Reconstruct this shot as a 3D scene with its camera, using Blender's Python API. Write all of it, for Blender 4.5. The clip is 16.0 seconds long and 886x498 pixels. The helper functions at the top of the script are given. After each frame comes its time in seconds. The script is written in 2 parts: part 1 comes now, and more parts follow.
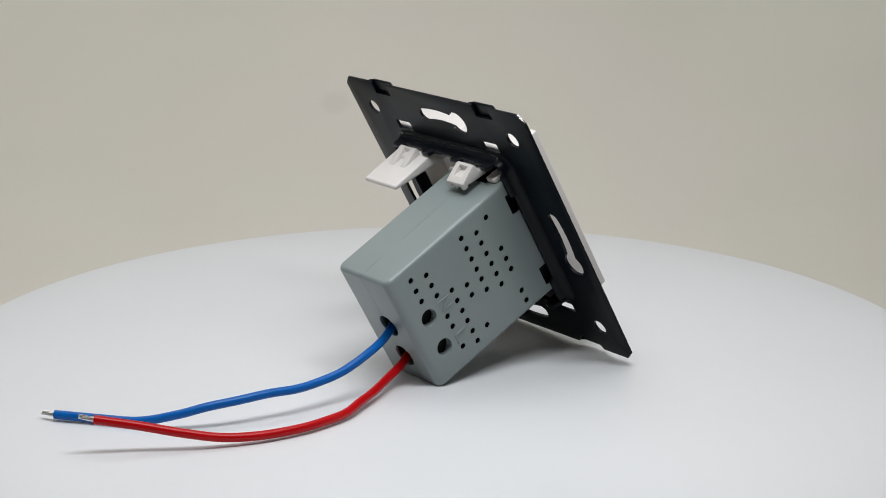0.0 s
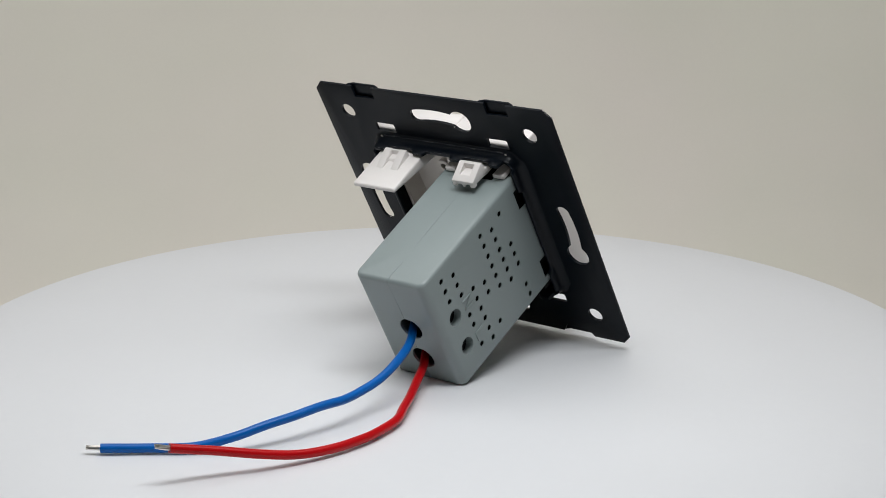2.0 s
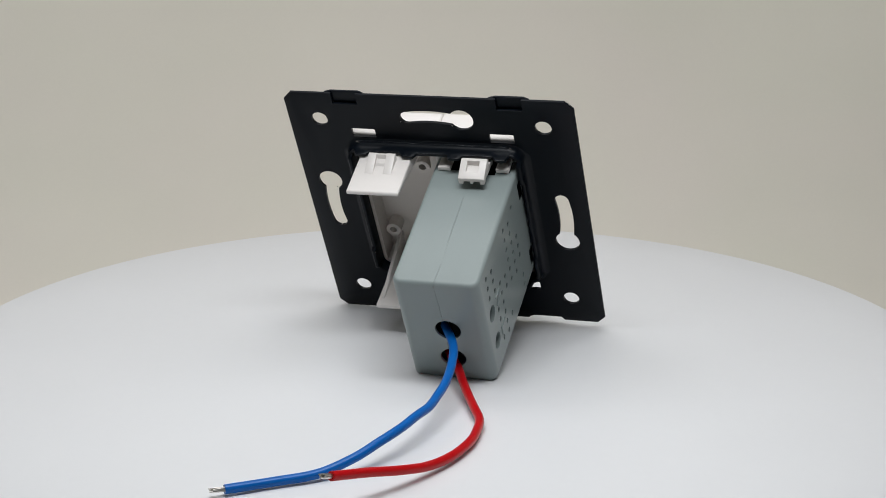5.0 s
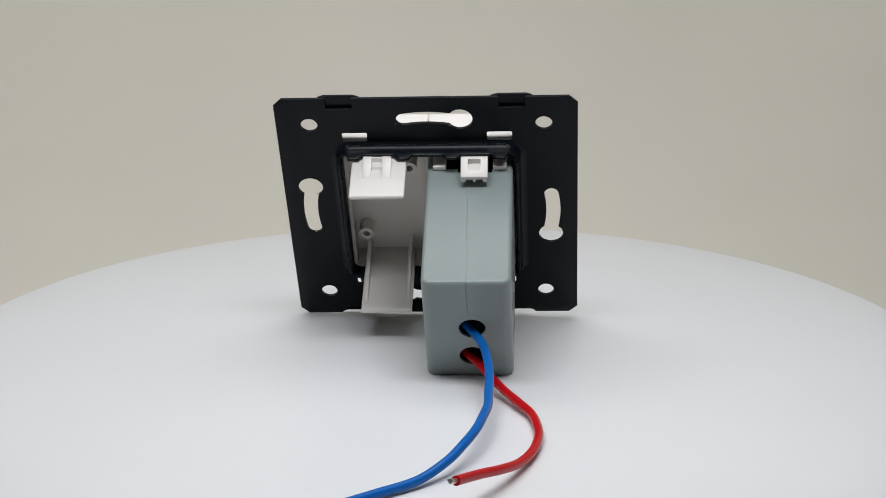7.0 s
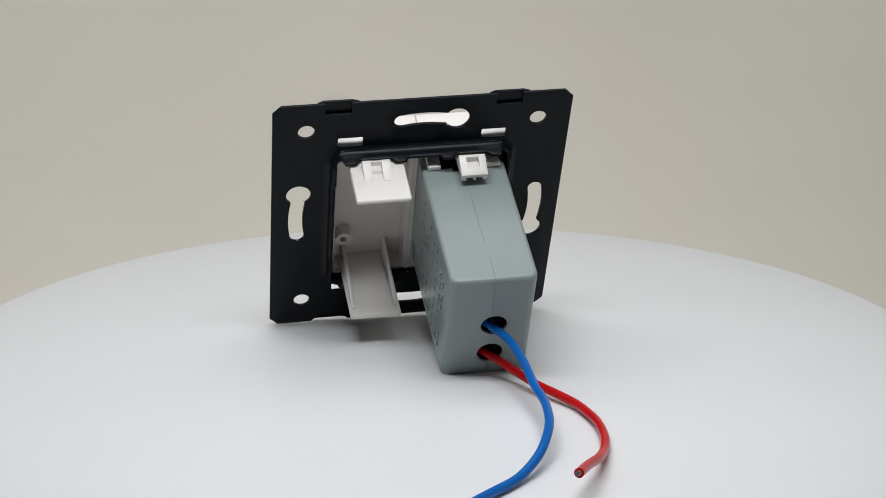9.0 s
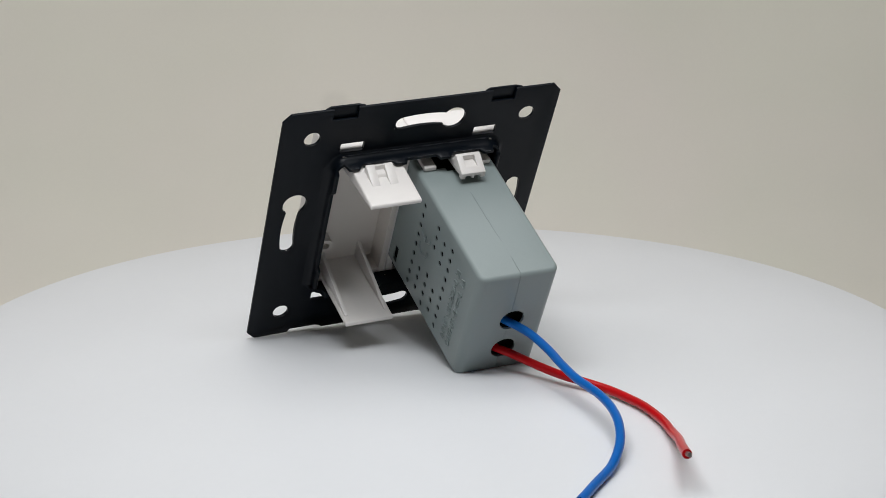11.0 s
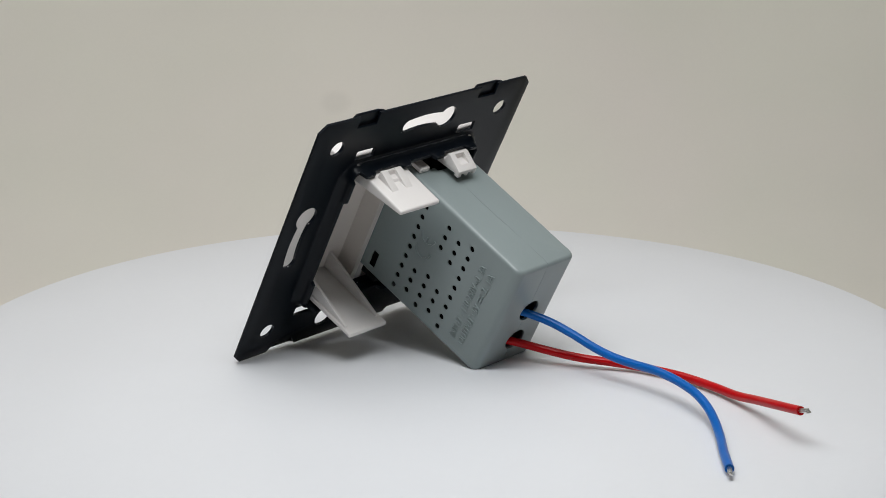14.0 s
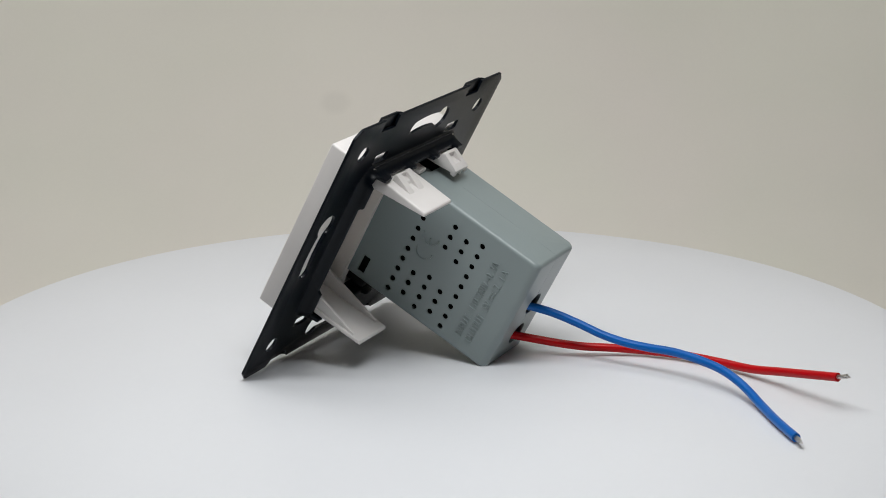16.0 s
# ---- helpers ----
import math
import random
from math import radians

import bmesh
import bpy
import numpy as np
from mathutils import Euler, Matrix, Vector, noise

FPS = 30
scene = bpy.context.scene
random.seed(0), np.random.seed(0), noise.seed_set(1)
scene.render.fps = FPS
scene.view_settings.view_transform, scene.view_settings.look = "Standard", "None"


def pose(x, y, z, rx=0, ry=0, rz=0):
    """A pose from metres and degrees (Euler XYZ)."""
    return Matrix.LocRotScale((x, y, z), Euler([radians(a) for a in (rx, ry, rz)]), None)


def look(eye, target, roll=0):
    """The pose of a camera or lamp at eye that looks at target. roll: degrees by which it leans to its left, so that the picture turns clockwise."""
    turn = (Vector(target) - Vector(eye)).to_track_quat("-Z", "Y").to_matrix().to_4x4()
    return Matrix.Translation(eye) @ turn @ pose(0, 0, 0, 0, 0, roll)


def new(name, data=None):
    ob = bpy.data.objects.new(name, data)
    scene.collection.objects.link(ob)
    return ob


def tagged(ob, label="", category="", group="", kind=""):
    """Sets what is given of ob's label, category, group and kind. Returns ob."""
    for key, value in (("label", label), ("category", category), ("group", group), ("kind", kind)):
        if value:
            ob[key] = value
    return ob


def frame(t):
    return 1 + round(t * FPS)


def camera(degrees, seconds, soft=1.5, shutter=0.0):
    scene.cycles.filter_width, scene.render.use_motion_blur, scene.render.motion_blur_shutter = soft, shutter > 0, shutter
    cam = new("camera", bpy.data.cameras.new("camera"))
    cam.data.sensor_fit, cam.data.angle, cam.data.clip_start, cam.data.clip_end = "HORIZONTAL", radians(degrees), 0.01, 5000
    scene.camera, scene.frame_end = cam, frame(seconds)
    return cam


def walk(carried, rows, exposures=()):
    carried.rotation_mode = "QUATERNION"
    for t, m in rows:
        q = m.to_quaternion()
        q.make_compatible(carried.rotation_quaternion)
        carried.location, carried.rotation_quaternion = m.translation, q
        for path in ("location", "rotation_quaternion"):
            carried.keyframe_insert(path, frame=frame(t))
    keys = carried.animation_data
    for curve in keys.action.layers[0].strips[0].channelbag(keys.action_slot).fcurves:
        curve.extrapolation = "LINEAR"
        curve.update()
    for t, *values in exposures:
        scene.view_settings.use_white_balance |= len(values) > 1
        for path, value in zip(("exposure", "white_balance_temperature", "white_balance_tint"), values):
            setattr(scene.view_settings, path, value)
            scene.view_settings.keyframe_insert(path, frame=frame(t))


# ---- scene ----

# ---- camera: a fixed stand in front of a turntable ----
cam = camera(26.44, 16.0, soft=0.9)
EYE = pose(0.0, -0.48483, 0.167876, 90 - 15.843, 0, -0.102)
walk(cam, [(0.0, EYE), (16.0, EYE)])

# ---- light: a white photo tent with an LED strip, and an added fill lamp under its roof ----
world = bpy.data.worlds.new("tent_dark")
scene.world = world
world.use_nodes = True
world.node_tree.nodes["Background"].inputs["Color"].default_value = (0.9, 0.92, 1.0, 1)
world.node_tree.nodes["Background"].inputs["Strength"].default_value = 0.25


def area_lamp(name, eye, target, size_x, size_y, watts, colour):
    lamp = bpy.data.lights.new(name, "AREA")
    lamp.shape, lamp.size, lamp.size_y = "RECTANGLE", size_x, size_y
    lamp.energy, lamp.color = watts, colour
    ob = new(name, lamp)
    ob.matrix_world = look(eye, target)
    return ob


area_lamp("led_strip_lamp", (0.0, -0.115, 0.265), (0, -0.07, 0), 0.20, 0.05, 0.58, (0.96, 0.98, 1.0))
# added fill lamp, set back to brighten the backdrop and soften the shadows
area_lamp("backdrop_fill_lamp", (-0.05, 0.15, 0.43), (-0.03, 0.27, 0.0), 0.56, 0.40, 1.46, (0.99, 0.985, 0.99))
scene.view_settings.exposure = -0.075


# ---- materials ----
def material(name, colour, rough=0.5, metal=0.0, spec=0.5, grain=0.0, grain_scale=400.0, bump=0.0, bump_scale=900.0,
             rough_var=0.05, stain=0.0, stain_scale=25.0):
    """A surface with grain and stains at two sizes and a fine relief; scales are per metre."""
    m = bpy.data.materials.new(name)
    m.use_nodes = True
    nt = m.node_tree
    b = nt.nodes["Principled BSDF"]
    b.inputs["Metallic"].default_value = metal
    b.inputs["Specular IOR Level"].default_value = spec
    co = nt.nodes.new("ShaderNodeTexCoord")
    n1 = nt.nodes.new("ShaderNodeTexNoise")
    n1.inputs["Scale"].default_value, n1.inputs["Detail"].default_value = grain_scale, 5
    n2 = nt.nodes.new("ShaderNodeTexNoise")
    n2.inputs["Scale"].default_value, n2.inputs["Detail"].default_value = stain_scale, 4
    for n in (n1, n2):
        nt.links.new(co.outputs["Object"], n.inputs["Vector"])
    mix1 = nt.nodes.new("ShaderNodeMix")
    mix1.data_type = "RGBA"
    mix1.inputs[6].default_value = (*[c * (1 - grain) for c in colour], 1)
    mix1.inputs[7].default_value = (*[min(1, c * (1 + grain)) for c in colour], 1)
    nt.links.new(n1.outputs["Fac"], mix1.inputs[0])
    mix2 = nt.nodes.new("ShaderNodeMix")
    mix2.data_type, mix2.blend_type = "RGBA", "MULTIPLY"
    mix2.inputs[0].default_value = 1.0
    ramp = nt.nodes.new("ShaderNodeMapRange")
    ramp.inputs["From Min"].default_value, ramp.inputs["From Max"].default_value = 0.3, 0.7
    ramp.inputs["To Min"].default_value, ramp.inputs["To Max"].default_value = 1 - stain, 1.0
    nt.links.new(n2.outputs["Fac"], ramp.inputs["Value"])
    nt.links.new(mix1.outputs[2], mix2.inputs[6])
    nt.links.new(ramp.outputs["Result"], mix2.inputs[7])
    nt.links.new(mix2.outputs[2], b.inputs["Base Color"])
    rr = nt.nodes.new("ShaderNodeMapRange")
    rr.inputs["To Min"].default_value, rr.inputs["To Max"].default_value = rough - rough_var, rough + rough_var
    nt.links.new(n2.outputs["Fac"], rr.inputs["Value"])
    nt.links.new(rr.outputs["Result"], b.inputs["Roughness"])
    if bump:
        n3 = nt.nodes.new("ShaderNodeTexNoise")
        n3.inputs["Scale"].default_value, n3.inputs["Detail"].default_value = bump_scale, 3
        nt.links.new(co.outputs["Object"], n3.inputs["Vector"])
        bp = nt.nodes.new("ShaderNodeBump")
        bp.inputs["Strength"].default_value, bp.inputs["Distance"].default_value = bump, 0.0002
        nt.links.new(n3.outputs["Fac"], bp.inputs["Height"])
        nt.links.new(bp.outputs["Normal"], b.inputs["Normal"])
    return m


TABLE = material("white_table", (0.735, 0.748, 0.768), 0.45, spec=0.35, grain=0.01, stain=0.025, stain_scale=18, bump=0.03, bump_scale=2500)
BACKDROP = material("beige_cloth", (0.842, 0.802, 0.738), 0.95, spec=0.1, grain=0.012, grain_scale=700, stain=0.07, stain_scale=5)


def tint_patches(m, tint, scale):
    """Broad patches of another tint, laid out by noise."""
    nt = m.node_tree
    b = nt.nodes["Principled BSDF"]
    old = b.inputs["Base Color"].links[0].from_socket
    co, n, r, mix = (nt.nodes.new(k) for k in ("ShaderNodeTexCoord", "ShaderNodeTexNoise", "ShaderNodeMapRange", "ShaderNodeMix"))
    n.inputs["Scale"].default_value, n.inputs["Detail"].default_value = scale, 2
    r.inputs["From Min"].default_value, r.inputs["From Max"].default_value = 0.35, 0.65
    mix.data_type, mix.blend_type = "RGBA", "MULTIPLY"
    mix.inputs[7].default_value = (*tint, 1)
    nt.links.new(co.outputs["Object"], n.inputs["Vector"])
    nt.links.new(n.outputs["Fac"], r.inputs["Value"])
    nt.links.new(r.outputs["Result"], mix.inputs[0])
    nt.links.new(old, mix.inputs[6])
    nt.links.new(mix.outputs[2], b.inputs["Base Color"])


tint_patches(BACKDROP, (0.968, 0.997, 0.968), 9.0)


def faint_stain(m, place, radius, depth):
    """One round faint stain at a place on the cloth."""
    nt = m.node_tree
    b = nt.nodes["Principled BSDF"]
    old = b.inputs["Base Color"].links[0].from_socket
    co, d, r, mix = (nt.nodes.new(k) for k in ("ShaderNodeTexCoord", "ShaderNodeVectorMath", "ShaderNodeMapRange", "ShaderNodeMix"))
    d.operation = "DISTANCE"
    d.inputs[1].default_value = place
    r.interpolation_type = "SMOOTHSTEP"
    r.inputs["From Min"].default_value, r.inputs["From Max"].default_value = 0.45 * radius, 1.2 * radius
    r.inputs["To Min"].default_value, r.inputs["To Max"].default_value = 1, 0
    mix.data_type, mix.blend_type = "RGBA", "MULTIPLY"
    mix.inputs[7].default_value = (1 - depth, 1 - depth, 1 - depth, 1)
    nt.links.new(co.outputs["Object"], d.inputs[0])
    nt.links.new(d.outputs["Value"], r.inputs["Value"])
    nt.links.new(r.outputs["Result"], mix.inputs[0])
    nt.links.new(old, mix.inputs[6])
    nt.links.new(mix.outputs[2], b.inputs["Base Color"])


faint_stain(BACKDROP, (-0.046, 0.334, 0.002), 0.0075, 0.06)
CLOTH = material("white_cloth", (0.40, 0.393, 0.38), 0.95, spec=0.1, grain=0.03, grain_scale=700, stain=0.04, stain_scale=6)
DIM = material("dim_room", (0.18, 0.18, 0.18), 0.95, spec=0.1, grain=0.05)
GREY = material("grey_plastic", (0.244, 0.287, 0.285), 0.28, spec=0.38, rough_var=0.012, grain=0.015, grain_scale=1500, stain=0.015, stain_scale=60, bump=0.03, bump_scale=5000)
BLACKSTEEL = material("black_coated_steel", (0.0027, 0.0047, 0.0078), 0.33, spec=0.14, grain=0.2, grain_scale=900, stain=0.1, stain_scale=90, bump=0.15, bump_scale=2600)
WHITE = material("white_plastic", (0.745, 0.715, 0.69), 0.35, spec=0.45, grain=0.015, grain_scale=900, stain=0.03, stain_scale=70, bump=0.03, bump_scale=4000)
# the white plastic again, with the tray's warm inner shade put into its colour
SHADEWHITE = material("shaded_white_plastic", (0.66, 0.615, 0.57), 0.4, spec=0.4, grain=0.015, grain_scale=900, stain=0.04, stain_scale=70, bump=0.03, bump_scale=4000)
GLINT = material("coating_glint", (0.26, 0.265, 0.28), 0.28, spec=0.8, grain=0.3, grain_scale=2500)
INNER = material("black_plastic_and_shade", (0.006, 0.006, 0.006), 0.6, spec=0.15, grain=0.1)
BLUE = material("blue_insulation", (0.002, 0.118, 0.45), 0.30, spec=0.25, grain=0.05, stain=0.08, stain_scale=120, bump=0.04, bump_scale=3000)
RED = material("red_insulation", (0.49, 0.002, 0.005), 0.30, spec=0.25, grain=0.05, stain=0.08, stain_scale=120, bump=0.04, bump_scale=3000)
TIN = material("tinned_copper", (0.72, 0.70, 0.67), 0.3, metal=1.0, grain=0.15, grain_scale=3000)
DARKBASE = material("grey_base", (0.25, 0.25, 0.26), 0.5, grain=0.05)



# ---- building helpers ----
def part(name, bm, mat, parent=None, label="", smooth=True, angle=32):
    """One mesh object from a bmesh, under a thing or a part."""
    me = bm if isinstance(bm, bpy.types.Mesh) else bpy.data.meshes.new(name)
    if me is not bm:
        bm.to_mesh(me)
        bm.free()
    me.name = name
    me.materials.clear()
    me.materials.append(mat)
    if smooth:
        me.shade_smooth()
        me.set_sharp_from_angle(angle=radians(angle))
    ob = new(name, me)
    ob.parent = parent
    if label:
        tagged(ob, label)
    return ob


def box(x0, x1, y0, y1, z0, z1, bevel=0.0, segments=2, bm=None):
    """A box between six planes, its edges rounded; joined to bm where that is given."""
    b = bmesh.new()
    bmesh.ops.create_cube(b, size=1)
    for v in b.verts:
        v.co = Vector(((x0 + x1) / 2 + v.co.x * (x1 - x0), (y0 + y1) / 2 + v.co.y * (y1 - y0), (z0 + z1) / 2 + v.co.z * (z1 - z0)))
    if bevel:
        bmesh.ops.bevel(b, geom=b.edges[:], offset=bevel, segments=segments, profile=0.5, affect="EDGES")
    return b if bm is None else join(bm, b)


def join(bm, other):
    me = bpy.data.meshes.new("join")
    other.to_mesh(me)
    other.free()
    bm.from_mesh(me)
    bpy.data.meshes.remove(me)
    return bm


def prism(points, axis, a, b, bevel=0.0, segments=2):
    """A polygon drawn in the plane across an axis and drawn out from a to b along it."""
    bm = bmesh.new()
    order = {"x": lambda u, v, w: (w, u, v), "y": lambda u, v, w: (v, w, u), "z": lambda u, v, w: (u, v, w)}[axis]
    low = [bm.verts.new(order(u, v, a)) for u, v in points]
    high = [bm.verts.new(order(u, v, b)) for u, v in points]
    n = len(points)
    bm.faces.new(low[::-1])
    bm.faces.new(high)
    for i in range(n):
        bm.faces.new((low[i], low[(i + 1) % n], high[(i + 1) % n], high[i]))
    bmesh.ops.recalc_face_normals(bm, faces=bm.faces[:])
    if bevel:
        bmesh.ops.bevel(bm, geom=bm.edges[:], offset=bevel, segments=segments, profile=0.5, affect="EDGES")
    return bm


def rod(axis, cu, cv, r, a, b, n=20, rv=None):
    return prism([(cu + r * math.cos(2 * math.pi * i / n), cv + (rv or r) * math.sin(2 * math.pi * i / n)) for i in range(n)], axis, a, b)


def carve(bm, cutters):
    """The mesh left when the cutters are taken out of bm, one after the other."""
    made = []

    def temp(b):
        me = bpy.data.meshes.new("temp")
        b.to_mesh(me)
        b.free()
        ob = new("temp", me)
        made.append((ob, me))
        return ob

    ob = temp(bm)
    for c in cutters:
        mod = ob.modifiers.new("cut", "BOOLEAN")
        mod.operation, mod.solver, mod.object = "DIFFERENCE", "EXACT", temp(c)
    bpy.context.view_layer.update()
    graph = bpy.context.evaluated_depsgraph_get()
    out = bpy.data.meshes.new_from_object(ob.evaluated_get(graph))
    for o, me in made:
        bpy.data.objects.remove(o)
        bpy.data.meshes.remove(me)
    return out


def spline(points, steps=10):
    pts = [Vector(p) for p in points]
    pts = [2 * pts[0] - pts[1], *pts, 2 * pts[-1] - pts[-2]]
    out = []
    for i in range(1, len(pts) - 2):
        a, b, c, d = pts[i - 1:i + 3]
        for k in range(steps):
            t = k / steps
            out.append(0.5 * (2 * b + (c - a) * t + (2 * a - 5 * b + 4 * c - d) * t * t + (3 * b - a - 3 * c + d) * t ** 3))
    return out + [pts[-2]]


def tube(path, r, n=16, bm=None):
    """A round tube along a path, closed and slightly rounded at its ends."""
    bm = bm or bmesh.new()
    up = Vector((0, 0, 1))
    rings = []
    path = [path[0], *path, path[-1]]
    for i, p in enumerate(path):
        d = (path[min(i + 1, len(path) - 1)] - path[max(i - 1, 0)]).normalized()
        s = d.cross(up).normalized()
        u = s.cross(d)
        rr = r * 0.86 if i in (0, len(path) - 1) else r
        rings.append([bm.verts.new(p + rr * (math.cos(2 * math.pi * k / n) * s + math.sin(2 * math.pi * k / n) * u)) for k in range(n)])
    rings[0] = [v for v in rings[0]]
    for a, b in zip(rings, rings[1:]):
        for k in range(n):
            bm.faces.new((a[k], a[(k + 1) % n], b[(k + 1) % n], b[k]))
    bm.faces.new(rings[0][::-1])
    bm.faces.new(rings[-1])
    bmesh.ops.recalc_face_normals(bm, faces=bm.faces[:])
    return bm


# ---- the tent: a seamless sheet that sweeps from the floor up the back wall ----
def backdrop():
    prof = [(-0.65, -0.06), (0.15, -0.06)]
    prof += [(0.15 + 0.3 * math.sin(a), -0.06 + 0.3 * (1 - math.cos(a))) for a in np.linspace(0.1, math.pi / 2, 16)]
    prof += [(0.45, 0.35), (0.45, 0.45)]
    bm = bmesh.new()
    xs = np.linspace(-0.36, 0.36, 41)
    rows = []
    for y, z in prof:
        rise = min(1, max(0, (z + 0.06) / 0.12))
        rows.append([bm.verts.new((x, y - rise * 0.45 * math.sqrt(max(0, abs(x) - 0.10) ** 2 + 0.0004) + rise * 0.009, z)) for x in xs])
    for a, b in zip(rows, rows[1:]):
        for k in range(len(xs) - 1):
            bm.faces.new((a[k], a[k + 1], b[k + 1], b[k]))
    ob = part("backdrop", bm, BACKDROP)
    tagged(ob, "seamless beige cloth sweep behind the turntable", "backdrop", kind="structure")


def tent_walls():
    # unseen sides that set the bounce; the dark front stands for the open room
    for name, b in (("wall_left", box(-0.37, -0.36, -0.65, 0.47, -0.07, 0.45)), ("wall_right", box(0.36, 0.37, -0.65, 0.47, -0.07, 0.45)),
                    ("dim_front", box(-0.37, 0.37, -0.66, -0.65, -0.07, 0.45)), ("ceiling", box(-0.37, 0.37, -0.66, 0.47, 0.45, 0.46))):
        tagged(part(name, b, DIM if name == "dim_front" else CLOTH), "unseen plain grey side of a photo tent; the front one stands for a dim room", "tent wall", kind="structure")


backdrop()
tent_walls()


# ---- the turntable ----
DISC = Matrix.Translation((-0.0003, -0.0025, 0))


def make_turntable():
    thing = new("turntable")
    tagged(thing, "round white matt turntable with a thin rounded rim", "turntable")
    bm = bmesh.new()
    R, n = 0.1393, 180
    prof = [(0.0, 0.0), (0.06, 0.0), (0.12, 0.0), (R - 0.002, 0.0), (R - 0.0008, -0.0003), (R - 0.0002, -0.001), (R, -0.002), (R, -0.008), (R - 0.001, -0.0095), (0.0, -0.0095)]
    rings = []
    for r, z in prof:
        rings.append([bm.verts.new((0, 0, z))] if r == 0 else [bm.verts.new((r * math.cos(2 * math.pi * k / n), r * math.sin(2 * math.pi * k / n), z)) for k in range(n)])
    for a, b in zip(rings, rings[1:]):
        for k in range(n):
            if len(a) == 1:
                bm.faces.new((a[0], b[k], b[(k + 1) % n]))
            elif len(b) == 1:
                bm.faces.new((a[k], b[0], a[(k + 1) % n]))
            else:
                bm.faces.new((a[k], b[k], b[(k + 1) % n], a[(k + 1) % n]))
    bmesh.ops.recalc_face_normals(bm, faces=bm.faces[:])
    part("top", bm, TABLE, thing)
    part("base", rod("z", 0, 0, 0.09, -0.06, -0.0095, 64), DARKBASE, thing, "grey round base under the white top")
    return thing


turntable = make_turntable()

# ---- the wall socket: local millimetres, x along the frame, y up it, z out of its back ----
LEAN, TILT = 28.259, -1.343
_s, _c = math.sin(radians(LEAN)), math.cos(radians(LEAN))
LOCAL = Matrix.Translation((-0.003145, 0.017724, 0.040211 * _c + 0.0009)) @ Matrix.Rotation(radians(TILT), 4, "Y") @ Matrix(
    ((1, 0, 0, 0), (0, -_s, -_c, 0), (0, _c, -_s, 0), (0, 0, 0, 1))) @ Matrix.Diagonal((0.001, 0.001, 0.001, 1))
socket = new("usb_wall_socket")
tagged(socket, "grey and white usb wall socket leaning on its black frame", "wall socket")


def lpart(name, bm, mat, parent=None, label="", angle=32):
    """A part of the socket, built in its local millimetres."""
    ob = part(name, bm, mat, parent or socket, label, angle=angle)
    ob.data.transform(LOCAL)
    return ob


def frame_outline():
    """Square frame with clipped corners and four pressed notches in its top and bottom edges."""
    S, T, c = 40.0, 40.1, 2.26
    half = [(S - c, T), (26.2, T), (26.2, 36.6), (19.3, 36.6), (19.3, T)]
    top = half + [(-x, y) for x, y in half[::-1]]
    right = [(S, -T + c), (S, T - c)]
    half = [(S - c, T), (28.0, T), (26.2, 37.6), (19.3, 37.6), (17.6, T)]
    bottom = [(x, -y) for x, y in (half + [(-x, y) for x, y in half[::-1]])[::-1]]
    return top + [(-S, T - c), (-S, -T + c)] + bottom + right


def keyhole(turn):
    """The tail of a curved keyhole slot round the middle, and the middle of its round head, turned."""
    R, w, pts = 33.4, 1.95, []
    a0, a1 = radians(74.5), radians(100.3)
    for a in np.linspace(a0, a1, 10):
        pts.append(((R + w) * math.cos(a), (R + w) * math.sin(a)))
    e = Vector((R * math.cos(a1), R * math.sin(a1)))
    for k in np.linspace(0.2, math.pi - 0.2, 8):
        pts.append((e.x + w * math.cos(a1 + k), e.y + w * math.sin(a1 + k)))
    for a in np.linspace(a1, a0, 10):
        pts.append(((R - w) * math.cos(a), (R - w) * math.sin(a)))
    t = radians(turn)
    spin = [(x * math.cos(t) - y * math.sin(t), x * math.sin(t) + y * math.cos(t)) for x, y in pts + [(9.0, 32.7)]]
    return spin[:-1], spin[-1]


def rounded_rect(hx, hy, r, n=6):
    out = []
    for cx, cy, a in ((hx - r, hy - r, 0), (-hx + r, hy - r, 90), (-hx + r, -hy + r, 180), (hx - r, -hy + r, 270)):
        out += [(cx + r * math.cos(radians(a + 90 * k / n)), cy + r * math.sin(radians(a + 90 * k / n))) for k in range(n + 1)]
    return out


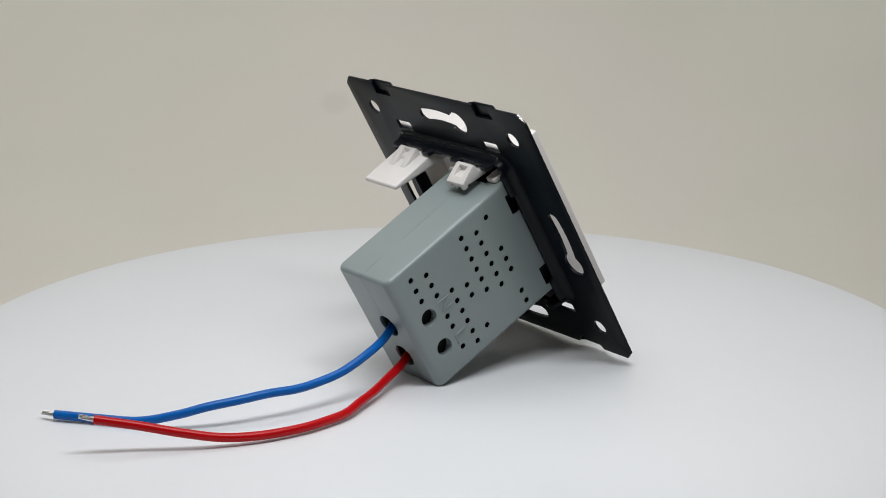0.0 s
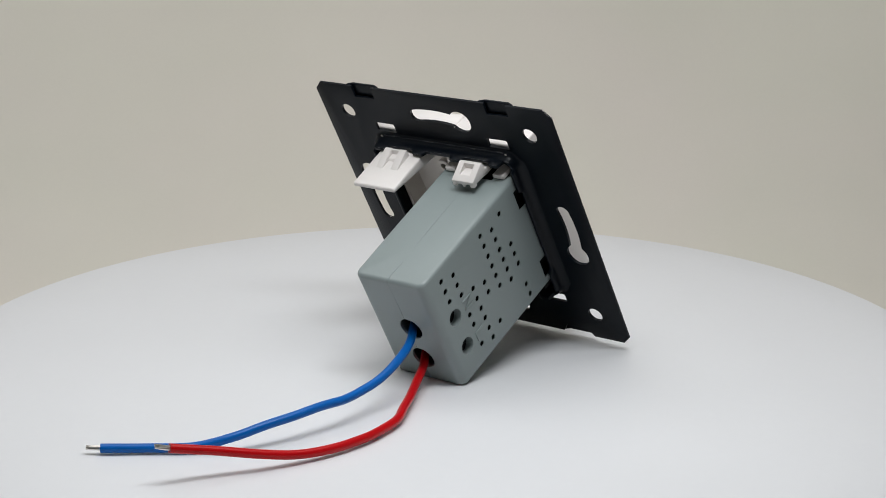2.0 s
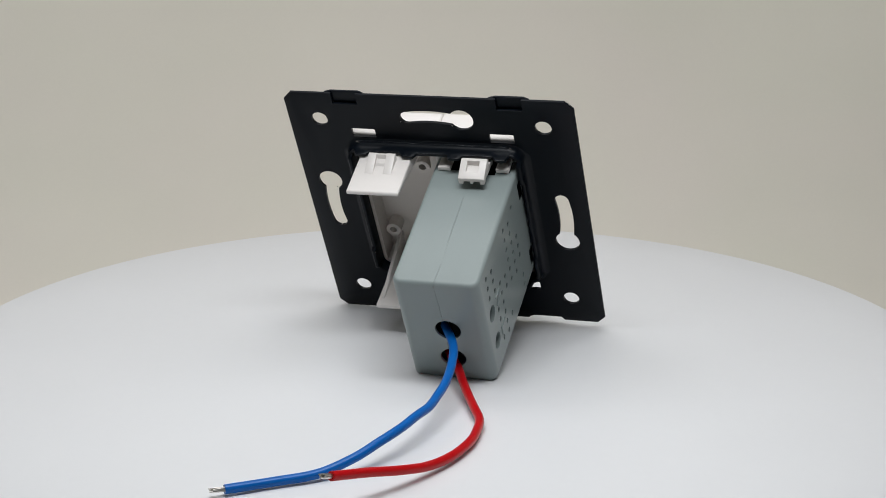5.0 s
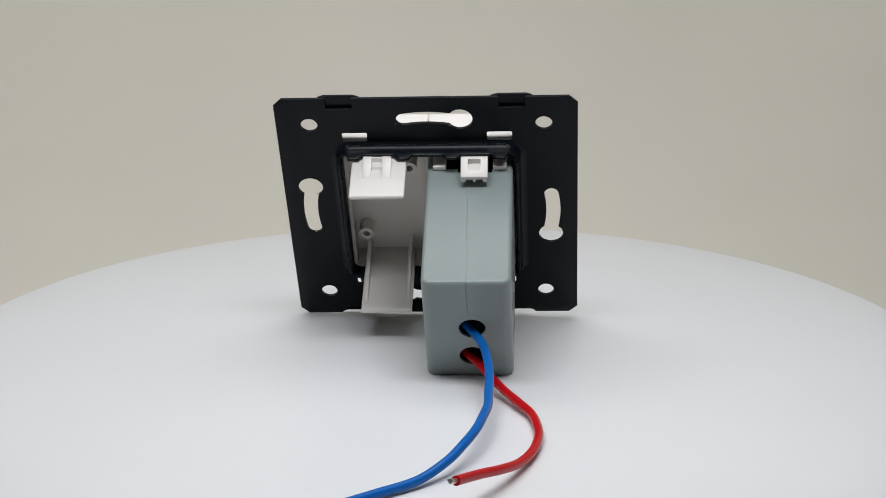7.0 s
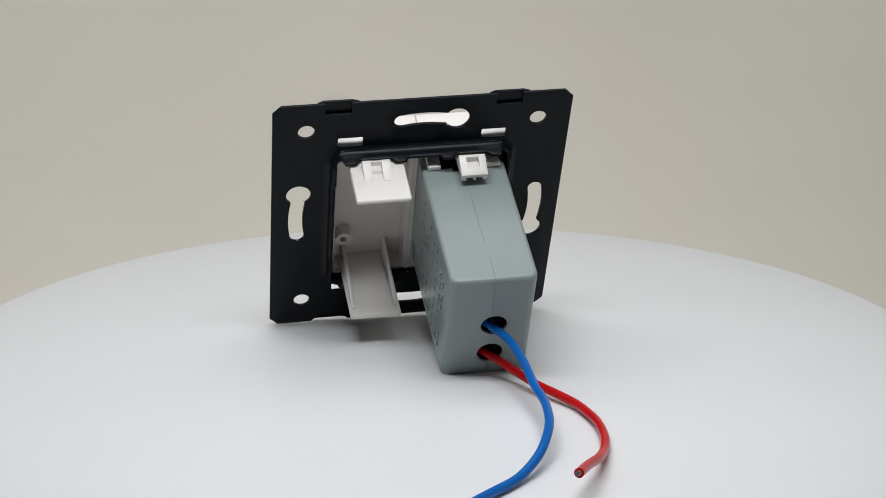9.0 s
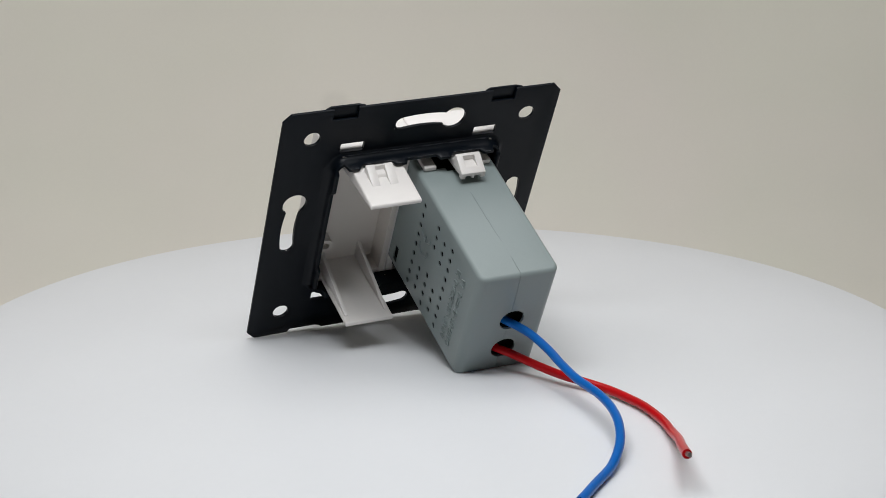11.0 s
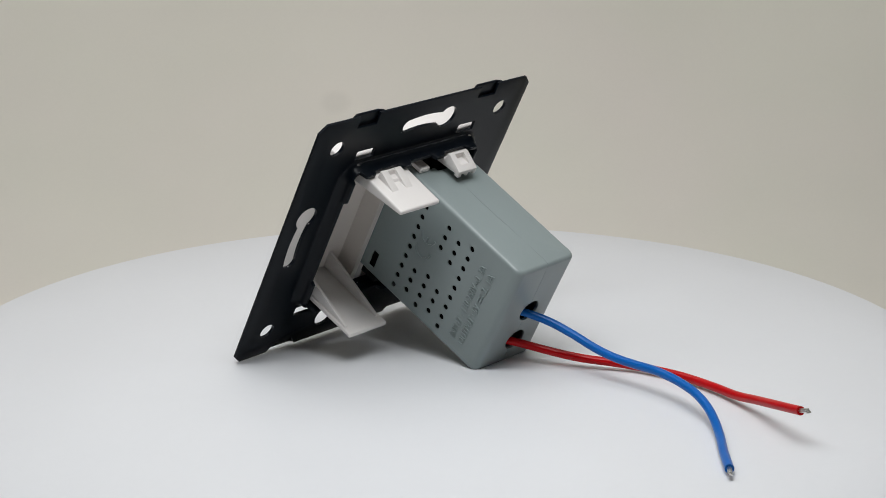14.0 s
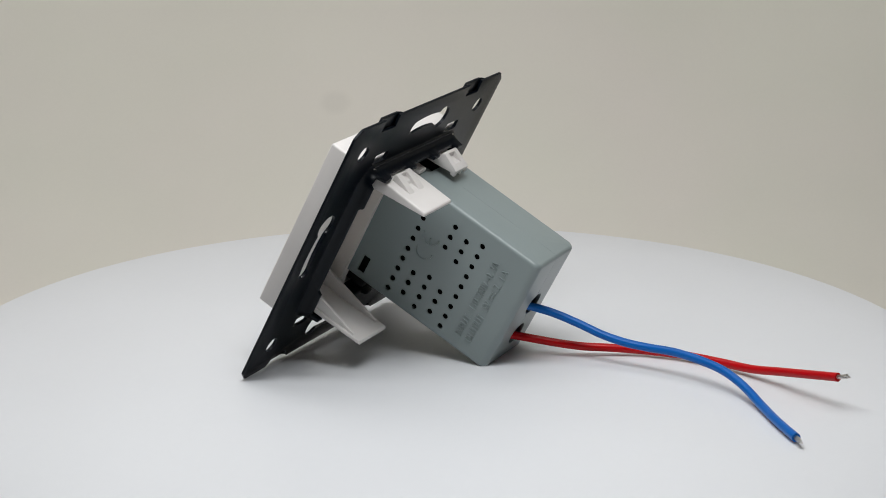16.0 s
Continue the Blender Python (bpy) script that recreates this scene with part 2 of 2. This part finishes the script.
def make_frame():
    plate = prism(frame_outline(), "z", -0.65, 0.15)
    rim_edges = [e for e in plate.edges if abs(e.verts[0].co.z - e.verts[1].co.z) < 1e-6]
    bmesh.ops.bevel(plate, geom=rim_edges, offset=0.18, segments=2, profile=0.5, affect="EDGES")
    cut = [prism(rounded_rect(24.0, 23.5, 3.0), "z", -5, 5)]
    for turn in (0, 90, 180, 270):
        tail, head = keyhole(turn)
        cut += [prism(tail, "z", -5, 5), rod("z", head[0], head[1], 3.35, -5, 5, 32)]
    for x in (-31.07, 31.07):
        for y in (-31.1, 31.14):
            cut.append(rod("z", x, y, 2.25, -5, 5, 24))
    for sx in (-1, 1):
        for sy in (-1, 1):
            cut.append(prism([(sx * 19.3 + u, sy * 26.9 + v) for u, v in rounded_rect(3.35, 1.45, 0.35, 2)], "z", -5, 5))
    me = carve(plate, cut)
    bm = bmesh.new()
    bm.from_mesh(me)
    bpy.data.meshes.remove(me)
    # pressed lugs set back behind the notches
    for sx in (-1, 1):
        for sy in (-1, 1):
            low = [(28.3, -0.15), (26.6, -0.9), (19.0, -0.9), (17.2, -0.15)]
            pts = [(sx * x, z) for x, z in low] + [(sx * x, z - 0.8) for x, z in low[::-1]]
            b = bmesh.new()
            ys = (sy * 35.2, sy * 40.2)
            a = [b.verts.new((x, ys[0], z)) for x, z in pts]
            d = [b.verts.new((x, ys[1], z)) for x, z in pts]
            b.faces.new(a)
            b.faces.new(d[::-1])
            for k in range(len(pts)):
                b.faces.new((a[k], a[(k + 1) % len(pts)], d[(k + 1) % len(pts)], d[k]))
            bmesh.ops.recalc_face_normals(b, faces=b.faces[:])
            bmesh.ops.bevel(b, geom=b.edges[:], offset=0.3, segments=3, profile=0.5, affect="EDGES")
            join(bm, b)
    ob = lpart("mounting_frame", bm, BLACKSTEEL, None, "square black coated steel mounting frame with keyhole slots")
    # folded lip round the opening, with deeper teeth along it
    n = 260
    base = rounded_rect(24.0, 23.5, 3.0, 10)
    path = [Vector((x, y, 0)) for x, y in base]
    path.append(path[0])
    run = [0.0]
    for p, q in zip(path, path[1:]):
        run.append(run[-1] + (q - p).length)
    pts = []
    for k in range(n):
        d = run[-1] * k / n
        j = max(i for i in range(len(run) - 1) if run[i] <= d + 1e-9)
        f = (d - run[j]) / max(1e-9, run[j + 1] - run[j])
        pts.append(path[j].lerp(path[j + 1], f))
    bm = bmesh.new()
    rings = []
    for k in range(n):
        p = pts[k]
        d = (pts[(k + 1) % n] - pts[k - 1]).normalized()
        out = Vector((d.y, -d.x, 0))
        along = p.x if abs(p.y) > 22 else p.y
        if abs(p.y) > 23.4:
            h = 3.7
            for c in (-19.6, -6.4, 6.6, 19.6):
                h = max(h, 3.7 + 1.4 * min(1, max(0, (2.2 - abs(along - c)) / 0.6)))
        else:
            h = 2.6 + 1.2 * min(1, max(0, (abs(p.y) - 13.5) / 0.6))
        if abs(abs(p.x) - 24) < 2.6 and abs(abs(p.y) - 23.5) < 2.6:
            h = 2.8
        prof = [(2.6, 0.1), (1.9, 0.24), (1.25, 0.55), (0.72, 1.05), (0.4, 1.7), (0.26, 2.3), (0.2, h - 0.2), (0.0, h), (-0.7, h), (-0.9, h - 0.2), (-0.9, -1.0), (0.2, -1.15)]
        flat = 1.0 if abs(p.x) > 23.9 else 0.66
        rings.append([bm.verts.new(p + out * (o * flat if o > 0 else o) + Vector((0, 0, z))) for o, z in prof])
    for k in range(n):
        a, b = rings[k], rings[(k + 1) % n]
        for i in range(len(a)):
            bm.faces.new((a[i], a[(i + 1) % len(a)], b[(i + 1) % len(a)], b[i]))
    bmesh.ops.recalc_face_normals(bm, faces=bm.faces[:])
    lpart("lip", bm, BLACKSTEEL, ob, "folded steel lip round the opening", angle=50)


make_frame()


def flake(bm, c, n, a, b, u, w, rng):
    """One thin five-sided flake lying on a surface with the normal n."""
    pts = [c + n * 0.012 + a * (u * math.cos(t)) + b * (w * math.sin(t) * rng.uniform(0.7, 1.2)) for t in (0.3, 1.4, 2.6, 3.7, 4.9)]
    low = [bm.verts.new(p - n * 0.1) for p in pts]
    top = [bm.verts.new(p) for p in pts]
    bm.faces.new(top)
    for i in range(5):
        bm.faces.new((low[i], low[(i + 1) % 5], top[(i + 1) % 5], top[i]))


def chips_and_glints():
    """Chipped coating on the clipped upper corner, and flakes that stand in for glints on the slots, along the fold
    above the opening and its teeth.
    """
    steel = next(o for o in socket.children if o.name.startswith("mounting_frame"))
    rng = random.Random(5)
    bm = bmesh.new()
    for k in range(9):
        f = 0.12 + 0.76 * k / 8 + rng.uniform(-0.03, 0.03)
        c = Vector((40.0 - 2.26 * (1 - f), 40.2 - 2.26 * f, 0.0 - rng.uniform(0, 0.45)))
        flake(bm, c, Vector((1, 1, 0)).normalized(), Vector((1, -1, 0)).normalized(), Vector((0, 0, 1)), rng.uniform(0.08, 0.22), rng.uniform(0.06, 0.14), rng)
    # single bright flakes painted in for glints on the slots' edges and the corners of the fold
    for x, y, z, size in ((-31.1, 6.8, 0.16, 0.3), (-32.7, -7.4, 0.16, 0.28), (-8.0, 31.4, 0.16, 0.22), (6.3, 30.7, 0.16, 0.26), (-23.1, 15.6, 2.62, 0.2), (-23.1, -14.4, 3.82, 0.2),
                          (21.3, 24.3, 1.0, 0.34), (21.7, 24.2, 1.2, 0.2), (-21.5, 24.4, 0.9, 0.34), (-21.0, 24.3, 1.1, 0.18), (-1.2, -22.2, 0.9, 0.22)):
        flake(bm, Vector((x, y, z)), Vector((0, 0.6, 0.8)), Vector((1, 0, 0)), Vector((0, 0.8, -0.6)), size, size * 0.6, rng)
    bmesh.ops.recalc_face_normals(bm, faces=bm.faces[:])
    tagged(lpart("chips_and_glints", bm, TIN, steel, "bare metal flakes on the chipped corner, and flakes that stand in for glints"), kind="stuff")
    # glints along the fold and its teeth, made as pale flakes
    bm = bmesh.new()
    n = Vector((0, 0.72, 0.69))
    for k in range(620):
        x = rng.uniform(-21.5, 21.5)
        if k % 5:
            c = Vector((x, 24.36 + rng.gauss(0, 0.16), 0.58 + rng.gauss(0, 0.05)))
        else:
            off = min(abs(x - q) for q in (-19.6, -6.4, 6.6, 19.6))
            if 1.6 < off < 2.3:
                continue
            c = Vector((x, 23.64, (3.62 if off > 2 else 5.02) + rng.uniform(-0.04, 0.04)))
        flake(bm, c, n, Vector((1, 0, 0)), n.cross(Vector((1, 0, 0))), rng.uniform(0.02, 0.11), rng.uniform(0.015, 0.045), rng)
    bmesh.ops.recalc_face_normals(bm, faces=bm.faces[:])
    tagged(lpart("fold_glints", bm, GLINT, steel, "pale flakes that stand in for glints along the fold"), kind="stuff")


chips_and_glints()

# ---- grey power box, two half shells ----
X0, X1, Y0, Y1, Z0, Z1 = -0.25, 22.68, -17.6, 17.55, -3.0, 45.95
SEAM = 11.35
PY, PZ = 3.4, 4.53
# vents as columns: depth and the heights along it
VENTS_A = [(11.3, [12.85 - PY * k for k in range(9)]), (15.8, [-5.9, -9.25, -12.65]), (20.4, [12.85, 9.5, 6.15, -4.1, -7.5, -10.85, -14.25]),
           (24.9, [11.2, 7.85, 4.5, -5.8, -9.15, -12.6]), (29.4, [12.85 - PY * k for k in range(9)])]
VENTS_B = [(12.0, [13.5, 3.2, -0.2, -3.6, -11.0, -14.4]), (16.5, [11.8, 8.45, 5.0, 1.6, -1.8, -5.3]), (21.1, [13.5, 10.1, 6.7, 3.3, 0.0, -3.5]),
           (25.65, [1.6, -1.75, -12.0]), (30.15, [3.4, -0.1, -3.5, -6.9, -10.4, -13.8]), (34.65, [11.9, 8.5, 5.1, -1.8, -5.2, -12.0]), (39.2, [13.6, 10.2, 6.8])]


def rounded_body():
    """The outer body: broad rounding down the two long end edges, tight rounding elsewhere, its upper wall drafted."""
    b = box(X0, X1, Y0, Y1, Z0 - 4, Z1)
    upright = [e for e in b.edges if all(abs(v.co.z - Z1) < 1e-6 for v in e.verts) and abs(e.verts[0].co.y - e.verts[1].co.y) > 1]
    bmesh.ops.bevel(b, geom=upright, offset=2.4, segments=8, profile=0.5, affect="EDGES")
    sharp = [e for e in b.edges if e.calc_face_angle() > radians(50)]
    bmesh.ops.bevel(b, geom=sharp, offset=1.15, segments=5, profile=0.5, affect="EDGES", clamp_overlap=True)
    for v in b.verts:
        if v.co.y > 0:
            v.co.y += 0.016 * (Z1 - v.co.z)
    return b


def seam_grooves():
    """Open stretches of the joint between the half shells, on the upper wall and down the end."""
    cuts, w = [], 0.042
    for pts in ([(10.95, 14.0), (11.0, 25.0), (11.2, 33.2)], [(11.42, 38.8), (11.3, 42.0), (11.2, 46.6)]):
        side = [(z, x - w * f) for (x, z), f in zip(pts, (0.5, 1, 0.3))] + [(z, x + w * f) for (x, z), f in zip(pts[::-1], (0.3, 1, 0.5))]
        cuts.append(prism(side, "y", Y1 - 0.3, Y1 + 3))
    for pts in ([(11.2, 18.6), (11.05, 15.5), (11.25, 12.0), (11.45, 5.0), (11.4, 2.0)], [(11.42, -1.0), (11.25, -7.5)], [(11.2, -11.5), (11.45, -15.0), (11.4, -17.2)]):
        side = [(x - w, y) for x, y in pts] + [(x + w, y) for x, y in pts[::-1]]
        cuts.append(prism(side, "z", Z1 - 0.3, Z1 + 3))
    return cuts


def make_box():
    def shell(lo, hi):
        b = rounded_body()
        cuts = [box(X0 + 0.32, X1 - 0.32, Y0 + 1.1, Y1 - 1.1, Z0 - 9, Z1 - 2.9), box(3.2, X1 - 3.2, Y0 + 1.1, Y1 - 1.1, Z1 - 9, Z1 - 0.7), *seam_grooves(),
                box(X0 - 5, X1 + 5, Y0 - 5, Y1 + 5, Z0 - 10, Z0),
                box(X0 - 9, lo, Y0 - 9, Y1 + 9, Z0 - 20, Z1 + 9) if lo > X0 else box(hi, X1 + 9, Y0 - 9, Y1 + 9, Z0 - 20, Z1 + 9),
                box(1.6, 21.0, Y1 - 3, Y1 + 3, Z0 - 9, 3.6), box(8.0, 17.2, Y1 - 3, Y1 + 3, Z0 - 9, 4.9),
                rod("z", 12.3, 1.0, 3.45, Z1 - 5, Z1 + 5, 32, 3.3), rod("z", 12.1, -9.3, 3.45, Z1 - 5, Z1 + 5, 32, 3.3)]
        return b, cuts

    def holes(columns, xa, xb, extra=()):
        bm = bmesh.new()
        for z, ys in columns:
            for y in ys:
                join(bm, rod("x", y, z, 0.79, xa, xb, 14))
        for e in extra:
            join(bm, e)
        return bm

    b, cuts = shell(-9, SEAM - 0.004)
    cuts.append(holes([(z + 0.15, ys) for z, ys in VENTS_A], X0 - 2, X0 + 2.4, [box(X0 - 2, X0 + 2.4, -15.3, -10.3, 1.35, 3.45)]))
    left = lpart("housing_half", carve(b, cuts), GREY, None, "grey plastic half shell with vents and raised writing", angle=25)
    b, cuts = shell(SEAM + 0.004, 30)
    cuts.append(holes(VENTS_B, X1 - 2.4, X1 + 2, [rod("x", 1.55, 39.5, 2.35, X1 - 2.4, X1 + 2, 28), rod("x", -8.35, 39.4, 2.35, X1 - 2.4, X1 + 2, 28),
                                                 box(X1 - 2.4, X1 + 2, 8.6, 14.6, 1.0, 4.6), box(X1 - 2.4, X1 + 2, -15.2, -9.4, 1.0, 4.6)]))
    right = lpart("housing_half", carve(b, cuts), GREY, None, "grey plastic half shell with vents and two round holes", angle=25)
    # dark blocks added close behind the vents and holes to make their shade
    core = box(1.15, 10.6, -15.4, 15.3, -2.6, 37, 0.3)
    join(core, box(12.0, 20.95, -15.4, 15.3, -2.6, 36, 0.3))
    join(core, box(12.0, 20.95, 5.2, 15.3, 35.5, 42.0, 0.3))
    join(core, box(12.0, 20.2, -13.0, 4.8, 35.5, 42.0, 0.3))
    # black inner frame and its foot below the shell
    join(core, box(2.0, 20.4, -16.2, 16.0, -6.0, 3.0, 0.3))
    join(core, box(1.4, 20.8, -20.4, -15.5, -4.0, 4.2, 0.4))
    lpart("inner_frame_and_dark_fill", core, INNER, None, "black plastic inner frame, with dark blocks added for the shade inside the shell")
    # screw sleeves behind the two round holes
    for y, z in ((1.55, 39.5), (-8.35, 39.4)):
        b = rod("x", y, z, 3.0, 20.25, X1 - 0.25, 24)
        lpart("sleeve", carve(b, [rod("x", y, z, 2.35, X1 - 9, X1 + 2, 24)]), GREY, right)
    return left, right


half_left, half_right = make_box()


def writing(text, length, height, origin, right, up, parent, name="raised_lettering"):
    """Raised letters of the built-in font, squeezed to a length, on a wall of the box."""
    cu = bpy.data.curves.new("text", "FONT")
    cu.body, cu.extrude, cu.resolution_u = text, 0.02, 3
    cu.bevel_depth, cu.bevel_resolution, cu.offset = 0.03, 2, -0.042
    ob = new("text", cu)
    bpy.context.view_layer.update()
    me = bpy.data.meshes.new_from_object(ob.evaluated_get(bpy.context.evaluated_depsgraph_get()))
    bpy.data.objects.remove(ob)
    bpy.data.curves.remove(cu)
    co = np.array([v.co for v in me.vertices])
    lo, hi = co.min(0), co.max(0)
    R, U = Vector(right), Vector(up)
    N = R.cross(U)
    for v in me.vertices:
        a = (v.co.x - lo[0]) / (hi[0] - lo[0]) * length
        b = (v.co.y - lo[1]) / (hi[1] - lo[1]) * height
        v.co = Vector(origin) + R * a + U * b + N * ((v.co.z - lo[2]) / (hi[2] - lo[2]) * 0.62 - 0.3)
    me.update()
    return lpart(name, me, GREY, parent, angle=60)


writing("INPUT : 110-250V~0. 3A", 24.6, 2.1, (X0, -13.0, 36.1), (0, 1, 0), (0, 0, -1), half_left)
writing("OUTPUT : 5V", 13.6, 2.1, (X0, -13.0, 39.3), (0, 1, 0), (0, 0, -1), half_left)
writing("2. 1A", 6.2, 2.1, (X0, 5.0, 39.3), (0, 1, 0), (0, 0, -1), half_left)
writing("N", 3.0, 3.9, (X1, 3.4, 35.5), (0, -1, 0), (0, 0, -1), half_right)
writing("L", 2.9, 3.9, (X1, -7.5, 35.5), (0, -1, 0), (0, 0, -1), half_right)


def ridges(strokes, w, parent):
    """Thin raised bars on the wall with the rating, each from one (y, z) to the next."""
    bm = bmesh.new()
    for pts in strokes:
        for (y0, z0), (y1, z1) in zip(pts, pts[1:]):
            d = Vector((y1 - y0, z1 - z0)).normalized() * 0.05
            q = Vector((-d.y, d.x)).normalized() * w / 2
            join(bm, prism([(y0 - d.x - q.x, z0 - d.y - q.y), (y1 + d.x - q.x, z1 + d.y - q.y), (y1 + d.x + q.x, z1 + d.y + q.y), (y0 - d.x + q.x, z0 - d.y + q.y)], "x", X0 - 0.38, X0 + 0.1))
    return lpart("raised_mark", bm, GREY, parent)


def arc(cy, cz, r, a0, a1, n=14):
    return [(cy + r * math.cos(radians(a)), cz + r * math.sin(radians(a))) for a in np.linspace(a0, a1, n)]


ridges([[(1.4, 37.8), (4.0, 37.8)], [(1.4, 38.7), (2.0, 38.7)], [(2.4, 38.7), (3.0, 38.7)], [(3.4, 38.7), (4.0, 38.7)]], 0.3, half_left)
ridges([arc(1.8, 15.9, 2.55, 90, 270), arc(6.5, 15.9, 2.55, 90, 270), [(4.0, 15.9), (5.9, 15.9)]], 0.38, half_left)


# ---- white blank module and cover plates ----
def make_white_parts():
    # cover plates in front of the frame
    for xa, xb, lab in ((-25.6, -0.06, "white plastic cover plate of the blank half"), (0.06, 25.3, "white plastic cover plate of the socket half")):
        b = box(xa, xb, -25.5, 25.6, -11.0, -1.3, 0.6, 3)
        lpart("cover_plate", carve(b, [box(xa + 1.8, xb - 1.8, -23.7, 23.8, -9.2, 5)]), WHITE, None, lab)
    # tray of the blank module behind its cover
    tray = box(-23.2, -0.9, -22.6, 23.0, -9.1, -1.1, 0.3)
    tray_ob = lpart("module_tray", carve(tray, [box(-22.2, -2.6, -21.4, 21.6, -7.2, 5)]), SHADEWHITE, None, "white plastic tray of the blank module")
    for x, y, z in ((-19.2, -11.7, -3.2), (-5.6, 13.8, -1.8)):
        lpart("boss", carve(rod("z", x, y, 2.1, -7.4, z, 28), [rod("z", x, y, 1.05, -6.4, z + 3, 20)]), SHADEWHITE, tray_ob)
    # upper latch: a flap with two ramps
    flap = prism([(17.6, -8), (21.0, -8), (22.3, 2.0), (22.3, 5.0), (21.75, 17.9), (20.55, 18.1), (19.4, 8.0)], "x", -20.1, -5.5, 0.52, 4)
    latch = lpart("latch", flap, WHITE, None, "white plastic latch flap of the blank module")
    for xa, xb in ((-16.9, -14.6), (-11.8, -9.4)):
        lpart("ramp", prism([(21.2, 4.9), (24.2, 4.9), (24.2, 5.6), (22.1, 10.9), (21.0, 10.9)], "x", xa, xb, 0.06), WHITE, latch)
    lpart("ramp", prism([(21.2, 4.95), (24.1, 4.95), (24.1, 5.5), (22.9, 5.8), (22.75, 7.4), (22.2, 8.0), (21.0, 8.0)], "x", -14.65, -11.75, 0.04), WHITE, latch)
    # lower latch: a tongue with two tapering ribs
    tongue = lpart("tongue", prism([(-22.4, -8), (-21.0, -8), (-20.9, 17.8), (-21.9, 18.2)], "x", -20.0, -5.9, 0.3, 3), WHITE, None, "white plastic lower tongue of the blank module")
    for xa, xb in ((-19.3, -18.3), (-7.6, -6.6)):
        lpart("rib", prism([(-21.2, -7.6), (-15.5, -7.6), (-20.6, 15.0), (-21.2, 15.2)], "x", xa, xb, 0.15), WHITE, tongue)
    # small latch above the grey box
    side = [(19.4, -7.5), (21.0, -7.5), (21.8, 4.7), (24.0, 5.0), (24.0, 5.8), (21.7, 10.7), (20.7, 10.7), (20.0, 5.0)]
    small = lpart("latch", carve(prism(side, "x", 9.05, 16.2, 0.18), [box(10.9, 14.3, 22.3, 30, 6.0, 9.0)]), WHITE, None, "small white plastic latch above the grey box")
    for x, w in ((9.1, 1.3), (12.25, 0.75), (14.85, 1.3)):
        lpart("tooth", box(x, x + w, 19.9, 21.0, 9.3, 10.75, 0.15), WHITE, small)
    for xa, xb in ((1.4, 4.9), (17.4, 21.0)):
        lpart("ledge", box(xa, xb, 18.4, 19.7, -7, 4.3, 0.25), WHITE, None, "small white plastic ledge beside the latch")


make_white_parts()


# ---- wires ----
def make_wire(name, points, tip, mat, label):
    """An insulated wire from its hole in the box to a bare tip, in the turntable's millimetres."""
    path = [Vector((x, y, max(z, 1.14))) * 0.001 for x, y, z in (Vector(p) + Vector((0, 0, 0.9)) for p in points)]
    path = spline(path, 12)
    wire = part(name, tube(path, 0.00113, 18), mat, socket, label, angle=60)
    end, d = path[-1], (path[-1] - path[-3]).normalized()
    tipv = (Vector(tip) + Vector((0, 0, 0.9))) * 0.001
    bm = bmesh.new()
    side = d.cross(Vector((0, 0, 1))).normalized()
    up = side.cross(d)
    for k in range(7):
        o = (side * math.cos(k * 1.047) + up * math.sin(k * 1.047)) * (0.00042 if k < 6 else 0)
        tw = (side * math.cos(k * 1.047 + 0.7) + up * math.sin(k * 1.047 + 0.7)) * (0.00042 if k < 6 else 0)
        tube([end - d * 0.001 + o, end + (tipv - end) * 0.5 + (o + tw) / 2, tipv + tw - d * 0.0004 * (k % 3)], 0.00022, 8, bm)
    part("bare_strands", bm, TIN, wire, "bare tinned copper strands")


make_wire("blue_wire", [(7.6, -19.6, 15.1), (12.2, -27.0, 12.4), (14.1, -34.2, 9.8), (14.7, -41.3, 7.4), (14.7, -48.1, 6.2), (14.8, -54.7, 5.8), (14.0, -62.0, 6.0), (12.6, -69.7, 5.5), (10.0, -77.2, 4.6), (6.2, -84.0, 2.8), (0.0, -90.9, 0.9), (-8.4, -97.9, 0.6), (-16.7, -105.2, 0.7)],
          (-19.5, -107.3, 0.9), BLUE, "blue insulated wire with a bare stranded tip")
make_wire("red_wire", [(7.0, -14.2, 6.0), (11.3, -20.4, 4.4), (15.0, -27.5, 2.9), (18.6, -34.2, 1.8), (22.0, -40.7, 1.4), (25.2, -46.9, 0.9), (26.6, -53.6, 0.8), (27.2, -61.2, 0.8), (26.0, -71.0, 0.9), (23.1, -80.2, 1.5), (19.3, -88.9, 3.4), (14.4, -97.7, 5.7), (9.6, -107.2, 8.0)],
          (8.25, -110.3, 9.1), RED, "red insulated wire with a bare stranded tip")


# ---- motion of the turntable and of what stands on it ----
def turn_at(t):
    return -54.05 + 7.255 * t


def motions():
    times = [0.5 * k for k in range(33)]
    walk(turntable, [(t, DISC @ pose(0, 0, 0, 0, 0, turn_at(t))) for t in times])
    walk(socket, [(t, pose(0, 0, 0, 0, 0, turn_at(t))) for t in times])


motions()
